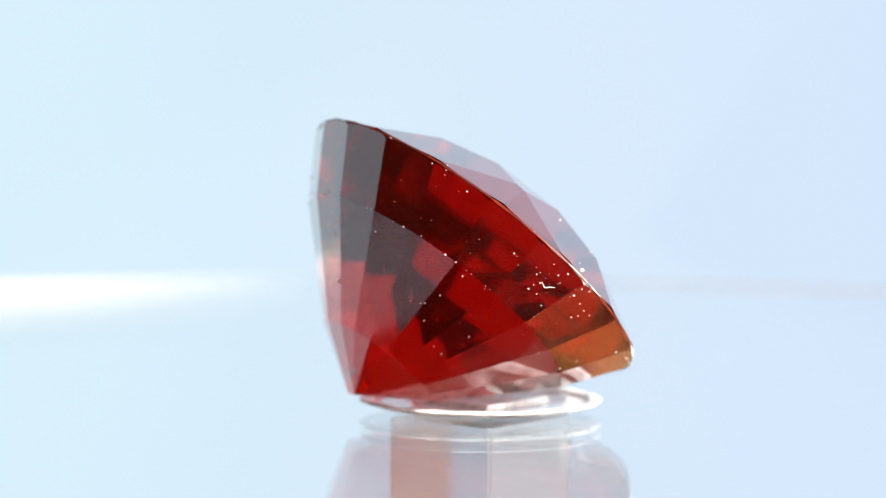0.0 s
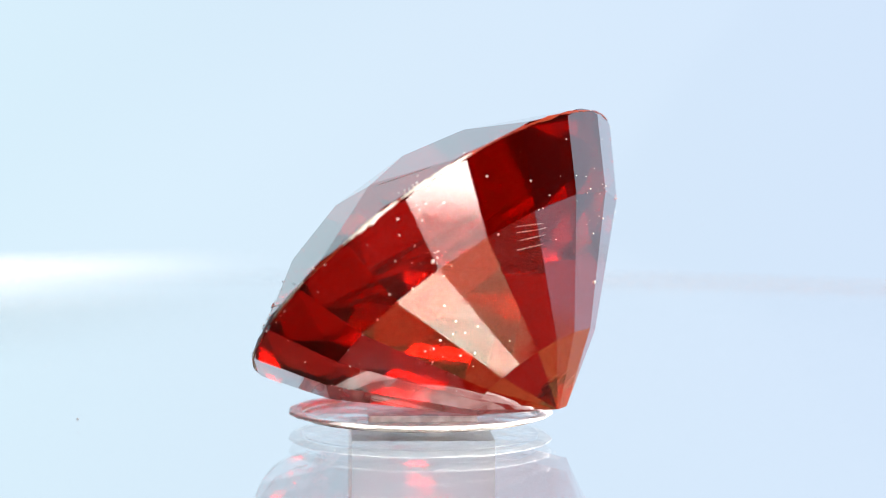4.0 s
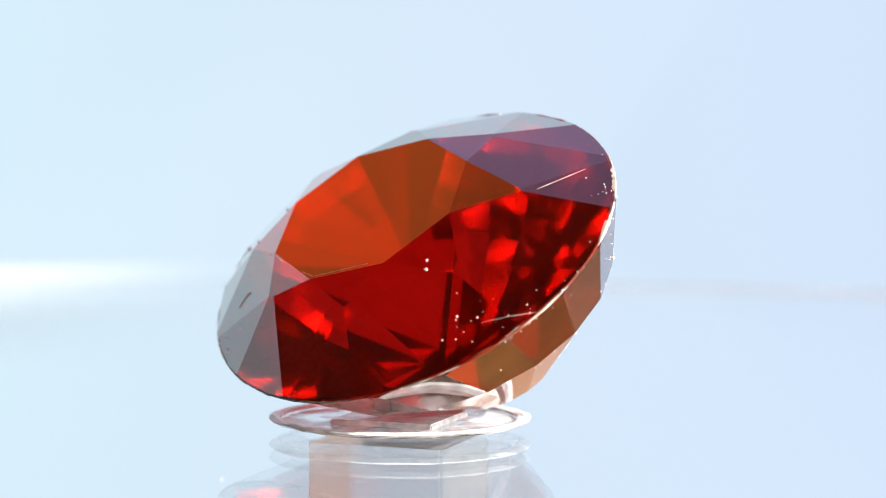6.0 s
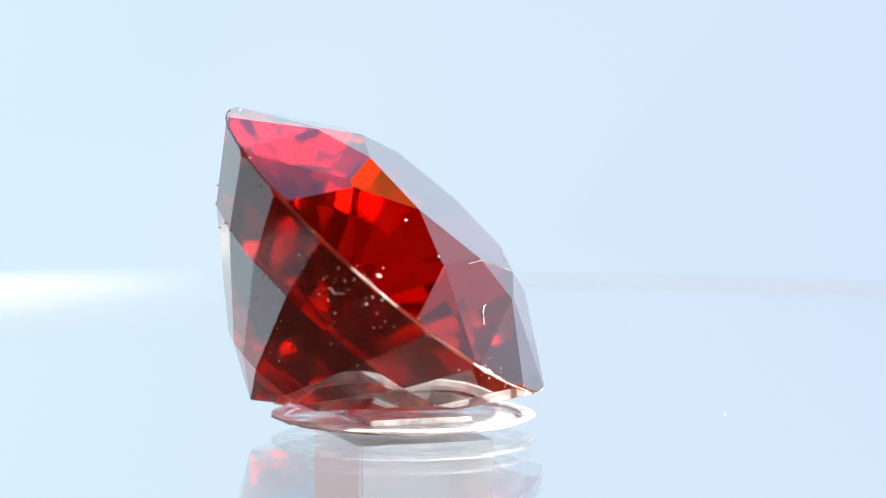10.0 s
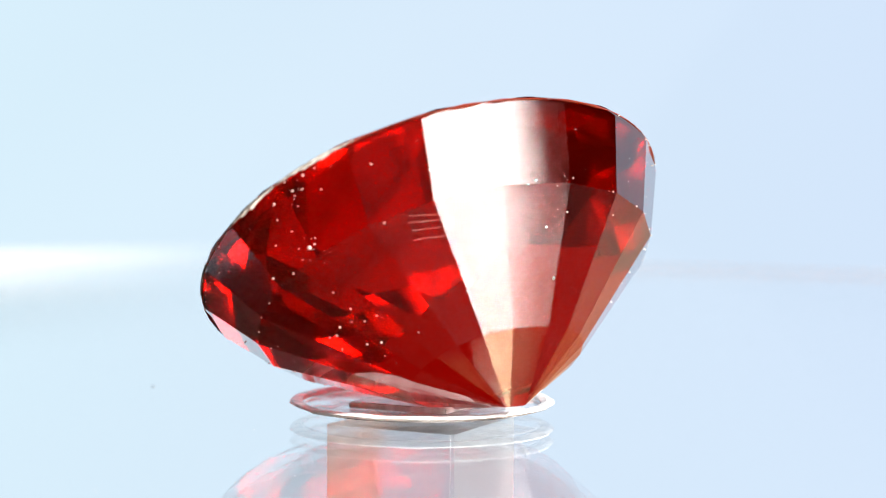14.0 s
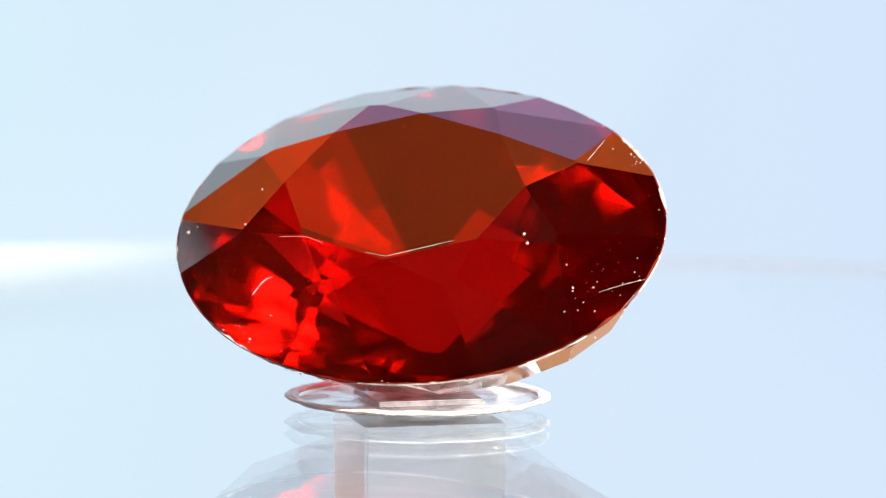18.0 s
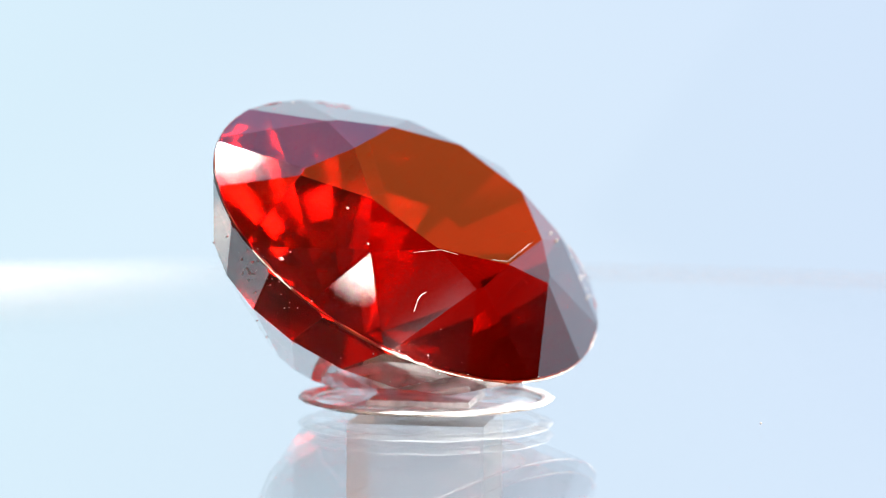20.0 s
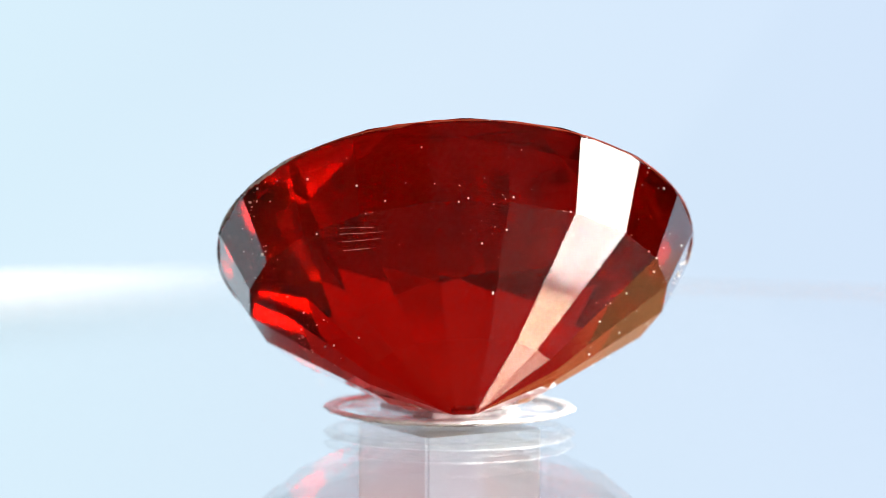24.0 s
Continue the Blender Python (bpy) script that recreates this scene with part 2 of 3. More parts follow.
def board():
    # unseen wood pieces, added so downward facets reflect orange-brown
    bm = bmesh.new()
    box_into(bm, 0.006, 0.0095, TABLE_Z, 0.13, 0.095, TABLE_Z + 0.004)
    bmesh.ops.bevel(bm, geom=bm.edges[:], offset=0.0008, segments=2, affect="EDGES")
    tagged(new("added_board", mesh_of("added_board", bm, WOOD)), "orange-brown wooden board on the dark table, unseen, added for facet reflections", "board")
    bm = bmesh.new()
    box_into(bm, 0.004, -0.02, TABLE_Z, 0.016, 0.0085, TABLE_Z + 0.003)
    bmesh.ops.bevel(bm, geom=bm.edges[:], offset=0.0006, segments=2, affect="EDGES")
    tagged(new("added_block", mesh_of("added_block", bm, WOOD)), "small flat orange-brown wooden block beside the post, unseen, added for facet reflections", "block")
    # unseen foil reflectors, added to throw sun and window light at the stone
    for name, mat, label, lift, foot in (
            ("cream_reflector", SCRAP, "unseen cream foil reflector, tilted to throw sun at the stone", 0.085, ((0.017, -0.0215), (0.0305, -0.0386), (0.0305, -0.0088), (0.017, -0.0049))),
            ("tan_reflector", CARD, "unseen satin tan foil reflector lying in the sun on the dark table", 0, ((0.0315, -0.0399), (0.056, -0.071), (0.066, -0.019), (0.0315, -0.0091))),
            ("white_reflector", FOIL, "unseen satin white foil reflector lying in the sun on the dark table", 0, ((0.057, -0.0722), (0.16, -0.2), (0.2, -0.2), (0.2, -0.057), (0.0675, -0.0193)))):
        bm = bmesh.new()
        low = [bm.verts.new((x, y, TABLE_Z)) for x, y in foot]
        top = [bm.verts.new((x, y, TABLE_Z + 0.002 + lift * (y - foot[1][1]))) for x, y in foot]
        bm.faces.new(low)
        bm.faces.new(top)
        for k in range(len(foot)):
            j = (k + 1) % len(foot)
            bm.faces.new((low[k], low[j], top[j], top[k]))
        bmesh.ops.bevel(bm, geom=bm.edges[:], offset=0.0005, segments=2, affect="EDGES")
        tagged(new(name, mesh_of(name, bm, mat)), label, "card")



board()


def arc_into(bm, rows, a0, a1, n):
    """A curved sheet through rows of (radius, height), from angle a0 to a1."""
    rings = [[bm.verts.new((r * math.cos(radians(a)), r * math.sin(radians(a)), z)) for a in np.linspace(a0, a1, n)] for r, z in rows]
    for p, q in zip(rings, rings[1:]):
        for i in range(n - 1):
            bm.faces.new((p[i], p[i + 1], q[i + 1], q[i]))


def panel():
    """Added reflectors, unseen: tan screen round the sheet, lilac glow leaning from its top."""
    bm = bmesh.new()
    arc_into(bm, [(0.42, TABLE_Z), (0.42, 0.235), (0.428, 0.235), (0.428, TABLE_Z)], 64, 140, 40)
    tagged(new("warm_screen", mesh_of("warm_screen", bm, PANEL)), "unseen curved tan screen behind the pale sheet, added for warm reflections", "panel", kind="structure")
    # unseen lilac glow, put where the top facets look
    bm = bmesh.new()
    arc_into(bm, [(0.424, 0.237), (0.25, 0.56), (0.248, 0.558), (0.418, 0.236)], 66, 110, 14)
    tagged(new("lilac_glow", mesh_of("lilac_glow", bm, LILAC)), "unseen dim lilac glow sheet on the screen's top, added for reflections", "backdrop", kind="structure")


panel()


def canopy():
    """Unseen amber glow sheet above and behind, added for warm reflections in the stone."""
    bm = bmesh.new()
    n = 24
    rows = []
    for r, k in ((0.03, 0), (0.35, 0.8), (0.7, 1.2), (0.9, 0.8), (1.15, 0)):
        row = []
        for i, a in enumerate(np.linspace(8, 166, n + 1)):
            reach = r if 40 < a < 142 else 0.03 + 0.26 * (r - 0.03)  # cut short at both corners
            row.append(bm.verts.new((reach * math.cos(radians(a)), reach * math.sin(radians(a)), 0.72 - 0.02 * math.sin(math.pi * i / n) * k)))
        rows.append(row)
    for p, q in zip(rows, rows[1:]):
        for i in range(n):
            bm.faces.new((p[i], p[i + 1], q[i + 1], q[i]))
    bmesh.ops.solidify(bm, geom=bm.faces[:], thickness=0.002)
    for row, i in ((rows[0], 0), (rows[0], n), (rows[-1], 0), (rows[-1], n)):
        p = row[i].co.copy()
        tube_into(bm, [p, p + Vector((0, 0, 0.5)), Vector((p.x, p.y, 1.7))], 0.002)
    tagged(new("canopy", mesh_of("canopy", bm, AMBER_GLOW, True)), "unseen amber sheet overhead, added glow for the stone's warm reflections", "canopy", kind="structure")


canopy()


def glint_bulb(az, el, z, hang, wide):
    """An added small bare bulb on a cord, seen from the stone at this bearing and height angle."""
    r = z / math.tan(radians(el))
    t = thing("glint_lamp", "unseen round white bulb on a thin cord, added for a facet flash", "lamp", group="bare bulbs")
    t.location = (r * math.cos(radians(az)), r * math.sin(radians(az)), z)
    size = wide * math.hypot(r, z)
    bm = bmesh.new()
    bmesh.ops.create_icosphere(bm, subdivisions=3, radius=size)
    part("bulb", bm, BULB, t, "glowing white glass bulb", True)
    bm = bmesh.new()
    rings = lathe_into(bm, [(size * 0.5, size * 0.86), (size * 0.5, size * 1.6), (size * 0.2, size * 1.8)], 16, False)
    bm.faces.new(rings[0])
    bm.faces.new(rings[-1])
    part("socket", bm, DARKWOOD, t, "dark brown lamp socket")
    bm = bmesh.new()
    tube_into(bm, [Vector((0, 0, size * 1.8)), Vector((0, 0, (size * 1.8 + hang) / 2)), Vector((0, 0, hang))], 0.0012)
    part("cord", bm, DARKWOOD, t, "thin dark cord")


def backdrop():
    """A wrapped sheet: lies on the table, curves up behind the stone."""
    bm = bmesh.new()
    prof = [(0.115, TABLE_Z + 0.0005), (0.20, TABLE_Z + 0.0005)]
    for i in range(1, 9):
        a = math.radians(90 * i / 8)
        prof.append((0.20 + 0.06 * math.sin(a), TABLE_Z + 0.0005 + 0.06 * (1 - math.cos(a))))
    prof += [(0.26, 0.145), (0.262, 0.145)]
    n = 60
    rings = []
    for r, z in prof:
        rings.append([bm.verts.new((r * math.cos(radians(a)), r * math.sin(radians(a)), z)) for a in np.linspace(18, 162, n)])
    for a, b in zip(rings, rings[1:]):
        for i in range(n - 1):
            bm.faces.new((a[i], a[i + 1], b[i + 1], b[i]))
    # extra glowing strip under the plate, added to brighten the stone from below
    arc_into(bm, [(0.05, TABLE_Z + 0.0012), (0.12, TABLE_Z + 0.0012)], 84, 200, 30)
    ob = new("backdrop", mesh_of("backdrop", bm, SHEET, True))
    tagged(ob, "plain pale blue-white sheet behind the stone, its brightness painted as glow", "backdrop", kind="structure")


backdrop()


# ---------------------------------------------------------------- turntable plate, post, cap
def plate():
    R, T = 3060 * U, 36 * U
    t = thing("turntable_plate", "round clear acrylic turntable plate, glossy and mirror-like", "plate")
    bm = bmesh.new()
    rings = lathe_into(bm, [(R - 8 * U, 0), (R, -8 * U), (R, -T + 8 * U), (R - 8 * U, -T)], 180, False)
    bm.faces.new(rings[0])
    bm.faces.new(rings[-1])
    disc = part("disc", bm, PLATE_GLASS, t)
    bm = bmesh.new()
    lathe_into(bm, [(R - 70 * U, 0.6 * U), (R - 64 * U, 2.2 * U), (R - 52 * U, 3 * U), (R - 34 * U, 2.2 * U), (R - 28 * U, 0.6 * U)], 180)
    part("rim", bm, CLEAR, t, "low clear lip round the plate", True)
    # short whitish marks on the lip
    for az, wide in ((12, 2.5), (40, 1.2), (47, 2.2), (96, 1.5), (118, 3.0), (171, 1.4), (205, 2.6), (214, 1.2), (262, 2.0), (301, 1.5), (330, 2.4)):
        bm = bmesh.new()
        arc_into(bm, [((R - 66 * U), 2.6 * U), ((R - 52 * U), 3.6 * U), ((R - 36 * U), 2.6 * U), ((R - 52 * U), 2.0 * U)], az, az + wide, 6)
        part("lip_mark", bm, LIP, t, "short whitish mark on the lip")
    rng = random.Random(11)
    bm = bmesh.new()
    grain_into(bm, Vector((0.0039, -0.0075, 1.2 * U)), 2.2 * U, rng)
    for _ in range(26):
        r, f = rng.uniform(0.004, 0.03), rng.uniform(0, 2 * math.pi)
        grain_into(bm, Vector((r * math.cos(f), r * math.sin(f), 0.5 * U)), rng.uniform(0.5, 1.1) * U, rng)
    tagged(part("dust", bm, DUST, t, "few pale dust grains on the plate"), kind="stuff")
    return t


def plate_edge_glow():
    """Painted sun glow on the far edge, staying in place while the plate turns."""
    t = thing("plate_glow", "painted sun glow over the far edge of the clear turntable plate", "edge strip")
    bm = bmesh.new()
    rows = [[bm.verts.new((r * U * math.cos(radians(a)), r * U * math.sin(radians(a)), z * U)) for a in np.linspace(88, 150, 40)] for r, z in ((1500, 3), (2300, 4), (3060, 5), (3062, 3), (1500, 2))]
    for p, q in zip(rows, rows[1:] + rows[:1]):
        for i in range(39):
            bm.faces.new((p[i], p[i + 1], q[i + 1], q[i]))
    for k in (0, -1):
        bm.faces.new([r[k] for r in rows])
    part("edge_glow", bm, EDGE_GLOW, t, "thin white film of painted glow fading inwards", True)
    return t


def post():
    t = thing("display_post", "square clear acrylic post under the plate", "post")
    s = 115 * U
    bm = bmesh.new()
    box_into(bm, -s, -s, TABLE_Z + 0.0015, s, s, -36 * U - 0.00002)
    bmesh.ops.bevel(bm, geom=[e for e in bm.edges if abs(e.verts[0].co.z - e.verts[1].co.z) > 1e-4], offset=5 * U, segments=2, affect="EDGES")
    part("shaft", bm, POST_ACRYLIC, t)
    bm = bmesh.new()
    rings = lathe_into(bm, [(260 * U, TABLE_Z), (260 * U, TABLE_Z + 0.0012), (230 * U, TABLE_Z + 0.0015)], 64, False)
    bm.faces.new(rings[0])
    bm.faces.new(rings[-1])
    part("foot", bm, POST_ACRYLIC, t)
    return t


def cap():
    t = thing("display_ring", "small round clear acrylic ring with bright sides round a square block", "display ring")
    rng = random.Random(3)
    for name, mat, n, prof in (("ring", ACRYLIC, 40, ((200, 16), (211, 17.5), (218, 21.5), (215, 24), (205, 25), (197, 23), (196, 18))),
                               ("seat", SEAT, 30, ((195, 13.5), (195, 16), (85, 16), (85, 13.5)))):
        bm = bmesh.new()
        lathe_into(bm, [(r * U, z * U) for r, z in prof], n)
        if name == "ring":
            for v in bm.verts:
                v.co.x *= rng.uniform(0.985, 1.005)
                v.co.y *= rng.uniform(0.985, 1.005)
                v.co.z += rng.uniform(-1.0, 1.0) * U
        part(name, bm, mat, t)
    bm = bmesh.new()
    s = 88 * U
    box_into(bm, -s, -s, 12.5 * U, s, s, 24.6 * U)
    bmesh.ops.bevel(bm, geom=bm.edges[:], offset=2.5 * U, segments=2, affect="EDGES")
    part("base", bm, BASE, t, "square clear block in the ring")
    bm = bmesh.new()
    rings = lathe_into(bm, [(60 * U, 0.3 * U), (52 * U, 6 * U), (60 * U, 12.3 * U)], 24, False)
    bm.faces.new(rings[0])
    bm.faces.new(rings[-1])
    part("foot", bm, SEAT, t, "low round clear foot", True)
    return t


# ---------------------------------------------------------------- the stone
A, B, DEPTH, CROWN, GIRD = 406.0, 339.2, 334.3, 111.9, 1.7
S1, Z1, S2, Z2, KEEL = 0.795, 0.313, 0.321, 0.781, 17.9 / 406.0  # pavilion tiers and the short ridge at the bottom
NP, TURN_LOW = 20, radians(11.78)
TABLE_R, MID_R, WIDE, TURN_TOP = 0.489, 0.708, 1.032, radians(2.34)  # crown
LEAN, OFF = (0.06, 0.013), (-0.01, -0.035)  # the table is cut a little askew and off centre
MERGE = 0.6


def stone_planes():
    """Facet planes (point, normal) of the round master, which is then stretched to the oval."""
    out = []
    c = math.cos(math.pi / NP)

    def tier(phi, r_top, z_top, r_low, z_low):
        k = (r_top - r_low) / (z_top - z_low)
        n = Vector((math.cos(phi), math.sin(phi), -k))
        out.append((Vector((r_top * math.cos(phi), r_top * math.sin(phi), z_top)), n.normalized()))

    def three(a, b, d):
        n = (b - a).cross(d - a).normalized()
        out.append((a, n if n.z > 0 else -n))

    def ap(s, phi):
        return s * c + (1 - s) * KEEL * abs(math.cos(phi))

    for i in range(40):
        tier((i + 0.5) * math.pi / 20, 0.9965, 0, 0.9965, -0.1)
    d = DEPTH / A
    for i in range(NP):
        phi = (i + 0.5) * 2 * math.pi / NP + TURN_LOW
        e = math.cos(phi) ** 2
        s1, s2 = S1 - 0.01 + 0.08 * e, S2 + 0.03 * e
        tier(phi, ap(1, phi), -GIRD / A, ap(s1, phi), -Z1 * d)
        tier(phi, ap(s1, phi), -Z1 * d, ap(s2, phi), -Z2 * d)
        tier(phi, ap(s2, phi), -Z2 * d, ap(0, phi), -d)
    h = CROWN / A
    ways = [Vector((math.cos(k * math.pi / 8 + TURN_TOP), math.sin(k * math.pi / 8 + TURN_TOP), 0)) for k in range(16)]
    shift = Vector((*OFF, 0))
    tops = []
    for k in range(8):
        p = shift + TABLE_R * ways[2 * k]
        p.z = h * (1 + LEAN[0] * p.x + LEAN[1] * p.y)
        tops.append(p)
    mids = []
    for k in range(8):
        up = ways[2 * k + 1].y
        p = shift + (MID_R - 0.065 * up * up + 0.03 * up) * ways[2 * k + 1]
        low = []
        for m in (k, (k + 1) % 8):
            w = ways[2 * m]
            low.append(tops[m].z * (WIDE - p.dot(w)) / (WIDE - tops[m].dot(w)))
        p.z = min(low)
        mids.append(p)
    three(tops[0], tops[2], tops[5])
    for k in range(8):
        w = ways[2 * k]
        foot = WIDE * w
        three(foot, foot + Vector((-w.y, w.x, 0)), tops[k])
        three(tops[k], tops[(k + 1) % 8], mids[k])
        for m in (2 * k, (2 * k + 2) % 16):
            three(mids[k], WIDE * ways[m], WIDE * ways[2 * k + 1])
    return out


def stone_mesh():
    """Meets all the facet planes: each facet is a wide square clipped by every other plane."""
    planes = stone_planes()
    bm = bmesh.new()
    known = {}

    def corner(v):
        key = (round(v.x, 4), round(v.y, 4), round(v.z, 4))
        if key not in known:
            known[key] = bm.verts.new((v.x * A * U, v.y * B * U, v.z * A * U))
        return known[key]

    for i, (co, no) in enumerate(planes):
        side = no.orthogonal().normalized()
        up = no.cross(side)
        poly = [co + 3 * (side * x + up * y) for x, y in ((1, 1), (-1, 1), (-1, -1), (1, -1))]
        for j, (c2, n2) in enumerate(planes):
            if j == i or not poly:
                continue
            kept = []
            for p, q in zip(poly, poly[1:] + poly[:1]):
                dp, dq = (p - c2).dot(n2), (q - c2).dot(n2)
                if dp <= 1e-7:
                    kept.append(p)
                if (dp <= 1e-7) != (dq <= 1e-7):
                    kept.append(p.lerp(q, dp / (dp - dq)))
            poly = kept
        loop = []
        for p in poly:
            v = corner(p)
            if v not in loop:
                loop.append(v)
        if len(loop) > 2:
            try:
                bm.faces.new(loop)
            except ValueError:
                pass
    bmesh.ops.remove_doubles(bm, verts=bm.verts[:], dist=MERGE * U)
    loose = [v for v in bm.verts if not v.link_faces]
    bmesh.ops.delete(bm, geom=loose, context="VERTS")
    return bm


def grain_into(bm, p, r, rng):
    """A small irregular eight-faced grain."""
    ax = [Vector((rng.uniform(-1, 1), rng.uniform(-1, 1), rng.uniform(-1, 1))).normalized()]
    ax.append(ax[0].orthogonal().normalized())
    ax.append(ax[0].cross(ax[1]))
    v = [bm.verts.new(p + s * r * rng.uniform(0.5, 1.3) * a) for a in ax for s in (1, -1)]
    for i in (0, 1):
        for j in (2, 3):
            for k in (4, 5):
                bm.faces.new((v[i], v[j], v[k]))


# ends of the fine scratches, in units of the stone
SCRATCHES = [
    ((193, 213, -110), (132, 228, -122)), ((193, 206, -117), (122, 223, -128)), ((189, 197, -126), (127, 215, -135)), ((186, 187, -136), (133, 204, -145)),
    ((-183, -129, 95), (-132, -138, 109)), ((-132, -138, 109), (-101, -149, 108)), ((-29, -165, 111), (7, -171, 111)), ((7, -171, 111), (109, -129, 113)),
    ((268, 108, 68), (275, 200, 26)), ((392, -85, 8), (330, -140, 30)),
]
# where dust gathers: centre, spread, grains
CLUSTERS = [
    ((246, 20, -188), 62, 16), ((339, 177, -8), 34, 26), ((320, 126, -91), 40, 8), ((-383, -10, -38), 45, 14), ((-298, 203, -34), 50, 6),
    ((-258, 36, -174), 50, 8), ((-384, -82, -16), 45, 10), ((386, -88, 8), 30, 9), ((317, -144, 32), 50, 12), ((-224, -276, -4), 45, 18), ((-47, 245, -105), 90, 10),
]
# big grains, curled fibres
SPECKS = ((-378, -59, 17, 5.0), (-253, -94, 81, 3.2), (-245, -19, 87, 2.6), (209, -93, 97, 2.8), (216, -107, 92, 3.2), (-51, 158, -209, 3.0), (320, 126, -91, 3.2))
FIBRES = ((((-213, -212, 46), (-207, -205, 52), (-200, -197, 58), (-192, -192, 63), (-182, -191, 67)), 0.8),
          (((-380, -18, -44), (-379, -23, -46), (-377, -28, -47), (-381, -34, -41), (-381, -40, -36)), 0.8))


def stone():
    t = thing("gemstone", "oval faceted deep red gemstone lying tilted on its side", "gemstone")
    bm = stone_mesh()
    tree = BVHTree.FromBMesh(bm)
    part("body", bm, STONE, t)
    rng = random.Random(7)

    def on_skin(x, y, z):
        place, normal, _, _ = tree.find_nearest(Vector((x, y, z)) * U)
        return place, normal

    # ground girdle, in short uneven stretches
    n = 80
    for k in range(16):
        bm = bmesh.new()
        i0, i1 = k * n // 16, (k + 1) * n // 16
        strip = []
        for i in range(i0, i1 + 1):
            f = 2 * math.pi * i / n
            w = 1.2 + 2.6 * rng.random() ** 2
            strip.append([bm.verts.new((A * q * U * math.cos(f), B * q * U * math.sin(f), z * U)) for q, z in ((0.992, 2.5 - w), (0.9995, 2.5 - w * 0.8), (0.9995, 2.5 + w * 0.8), (0.992, 2.5 + w))])
        for p, q in zip(strip, strip[1:]):
            for j in range(4):
                bm.faces.new((p[j], p[(j + 1) % 4], q[(j + 1) % 4], q[j]))
        bm.faces.new(strip[0])
        bm.faces.new(strip[-1])
        part("girdle_edge", bm, GIRDLE, t, "red ground edge of the girdle")
    # frosted chips where the girdle has been knocked
    for a0, a1, wide in ((11, 28, 4.4), (29, 50, 3.4), (184, 199, 1.8), (226, 240, 3.8), (240, 255, 1.5), (268, 292, 2.2), (304, 322, 1.8), (341, 356, 2.4)):
        bm = bmesh.new()
        strip = []
        steps = max(6, int((a1 - a0) / 1.2))
        for i in range(steps + 1):
            f = radians(a0 + (a1 - a0) * i / steps)
            k = math.sin(math.pi * (0.06 + 0.88 * i / steps)) ** 0.5
            up, dn = wide * k * rng.uniform(0.5, 1.3), wide * k * rng.uniform(0.5, 1.3)
            strip.append([bm.verts.new((A * q * U * math.cos(f), B * q * U * math.sin(f), z * U)) for q, z in ((0.988, 2.5 - dn), (1.001, 2.5 - dn * 0.7), (1.002 + 0.002 * rng.random(), 2.5), (1.001, 2.5 + up * 0.7), (0.988, 2.5 + up))])
        for p, q in zip(strip, strip[1:]):
            for j in range(5):
                bm.faces.new((p[j], p[(j + 1) % 5], q[(j + 1) % 5], q[j]))
        bm.faces.new(strip[0])
        bm.faces.new(strip[-1])
        part("chip", bm, FROST, t, "whitish frosted chip along the girdle")
    # dust
    bm = bmesh.new()
    for _ in range(170):
        f, z = rng.uniform(0, 2 * math.pi), rng.uniform(-300, 100)
        p, nrm = on_skin(A * 1.1 * math.cos(f), B * 1.1 * math.sin(f), z)
        grain_into(bm, p + nrm * 0.6 * U, rng.choice((0.6, 0.8, 0.9, 1.1, 1.5, 2.0)) * U, rng)
    for (x, y, z), spread, count in CLUSTERS:
        for _ in range(int(count * 1.4)):
            p, nrm = on_skin(rng.gauss(x, spread * 0.6), rng.gauss(y, spread * 0.6), rng.gauss(z, spread * 0.5))
            grain_into(bm, p + nrm * 0.6 * U, (0.55 + 1.6 * rng.random() ** 2) * U, rng)
    tagged(part("dust", bm, DUST, t, "fine pale dust grains on the facets"), kind="stuff")
    for x, y, z, r in SPECKS:
        bm = bmesh.new()
        p, nrm = on_skin(x, y, z)
        grain_into(bm, p + nrm * U, r * U, rng)
        part("speck", bm, DUST, t, "larger pale speck")
    for a, b in SCRATCHES:
        bm = bmesh.new()
        pts = []
        for i in range(7):
            p, nrm = on_skin(*Vector(a).lerp(Vector(b), i / 6))
            pts.append(p + nrm * 0.3 * U)
        tube_into(bm, pts, (0.09 if b[2] < 20 else 0.25) * U)
        part("scratch", bm, DUST, t, "fine bright scratch")
    for pts, r in FIBRES:
        bm = bmesh.new()
        line = []
        for q in pts:
            p, nrm = on_skin(*q)
            line.append(p + nrm * 1.2 * U)
        tube_into(bm, line, r * U)
        part("fibre", bm, DUST, t, "tiny curled pale fibre")
    return t


# unseen bulbs, one added for each round flash on a facet
for az, el, z, hang, wide in ((140, 57, 0.6, 0.1, 0.015), (-119, 54.3, 0.6, 1.1, 0.022), (-130.5, 39.2, 0.6, 1.1, 0.0095), (-95, 42, 0.6, 1.1, 0.012), (-57.2, 62.2, 0.6, 1.1, 0.0105), (-37.9, 38.3, 0.6, 1.1, 0.0075), (-49, 50, 0.6, 1.1, 0.026), (100, 63.5, 0.375, 0.33, 0.014)):
    glint_bulb(az, el, z, hang, wide)

PLATE, GLOW_FILM, POST, CAP, GEM = plate(), plate_edge_glow(), post(), cap(), stone()


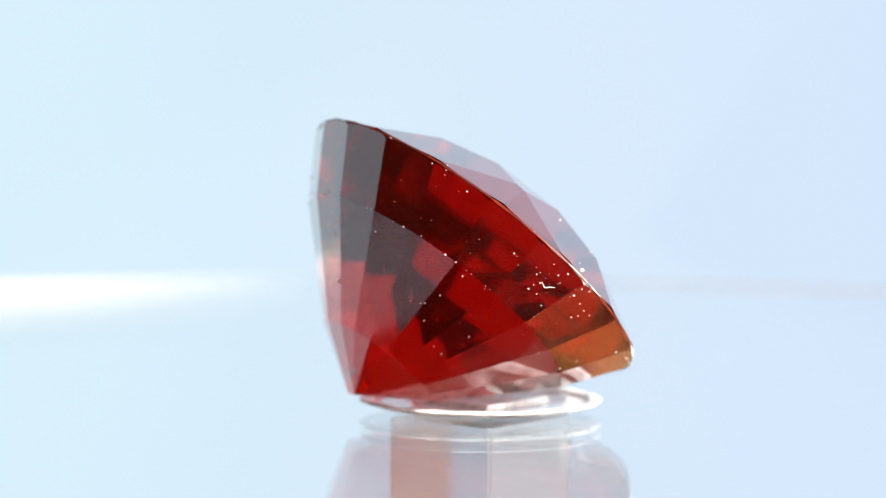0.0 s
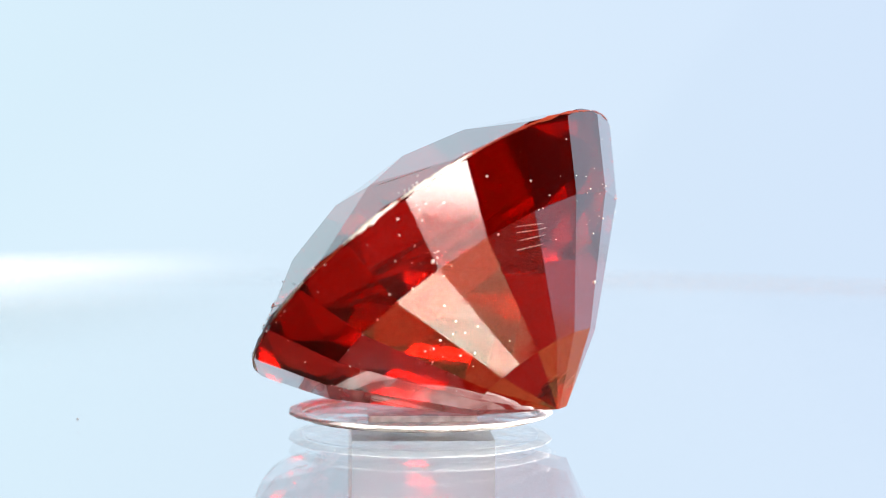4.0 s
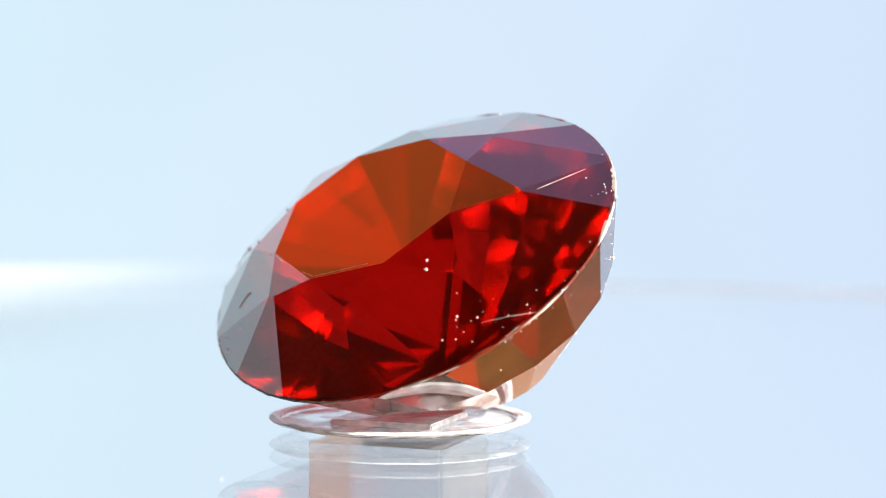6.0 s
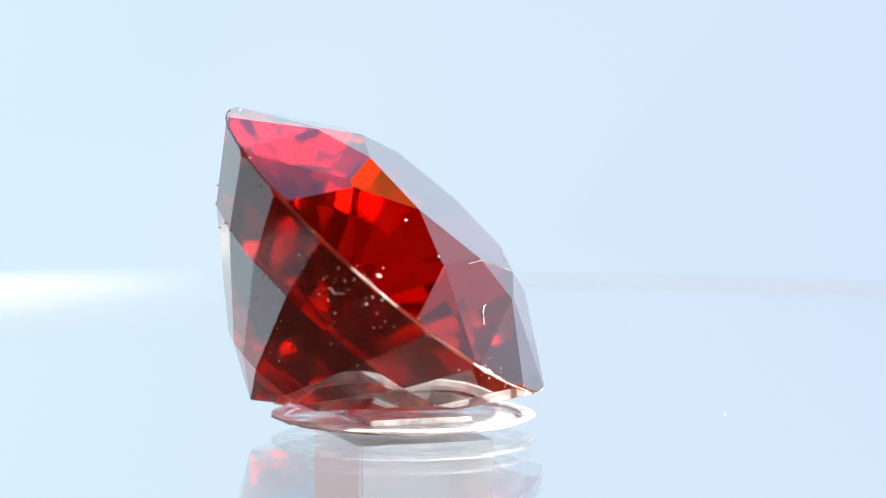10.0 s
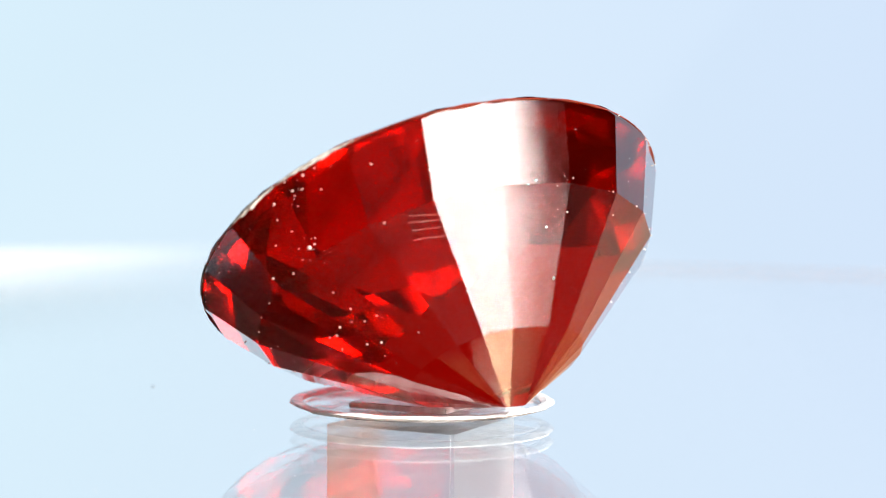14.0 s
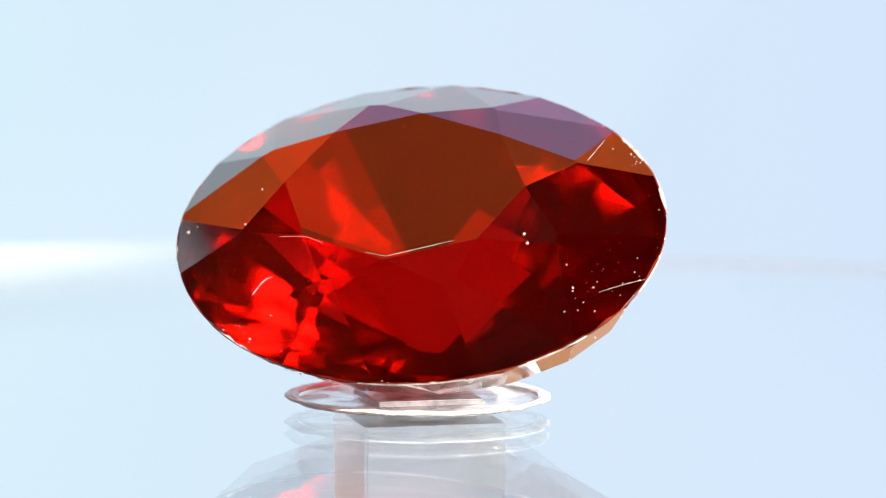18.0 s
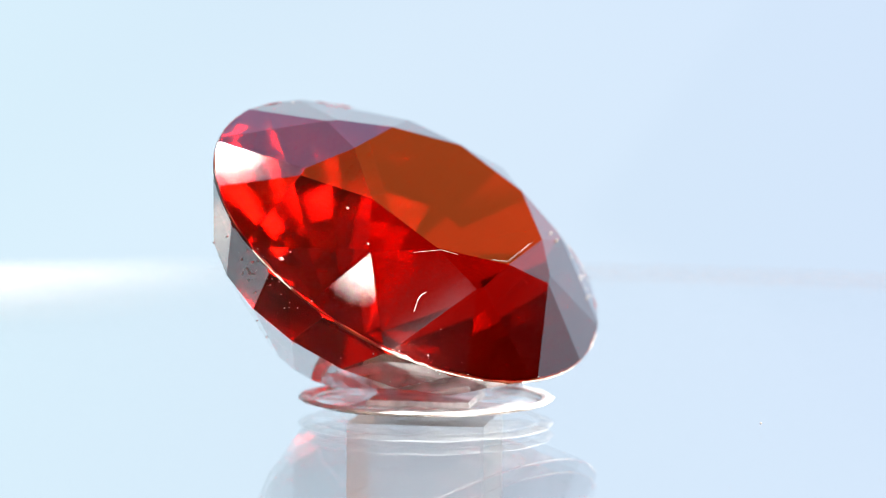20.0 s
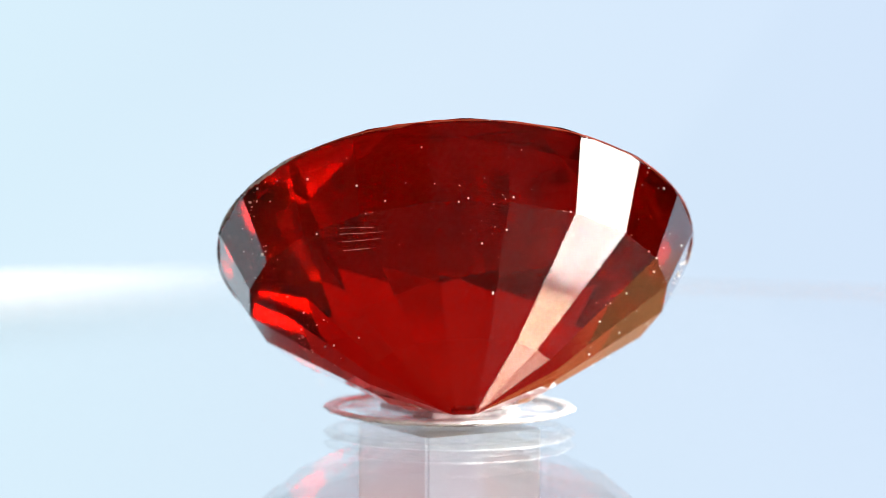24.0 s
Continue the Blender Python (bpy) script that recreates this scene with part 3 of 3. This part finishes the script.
# ---------------------------------------------------------------- what moves
def motions():
    turn0, rate = -250.98, 32.946
    lie = Matrix.Rotation(radians(3.7), 4, "Y") @ Matrix.Rotation(radians(41.47), 4, "X") @ Matrix.Rotation(radians(2.47), 4, "Z")
    seat = Matrix.Translation((-2.6 * U, 33.9 * U, 291.3 * U)) @ lie
    times = [i * 0.25 for i in range(97)]
    spin = [(t, Matrix.Rotation(radians(turn0 + rate * t), 4, "Z")) for t in times]
    walk(GEM, [(t, m @ seat) for t, m in spin])
    post_turn = Matrix.Rotation(radians(32.3), 4, "Z")
    stand = Matrix.Translation((6.8 * U, 8.3 * U, 0))
    walk(PLATE, spin)
    for ob in (POST, CAP):
        walk(ob, [(t, m @ stand @ post_turn) for t, m in spin])
    # the painted glow bobs as the plate's edge runs a little out of true
    walk(GLOW_FILM, [(t, pose(0, 0, (30 - 24 * math.cos(radians(rate * (t - 10.2)))) * U)) for t in times])


motions()
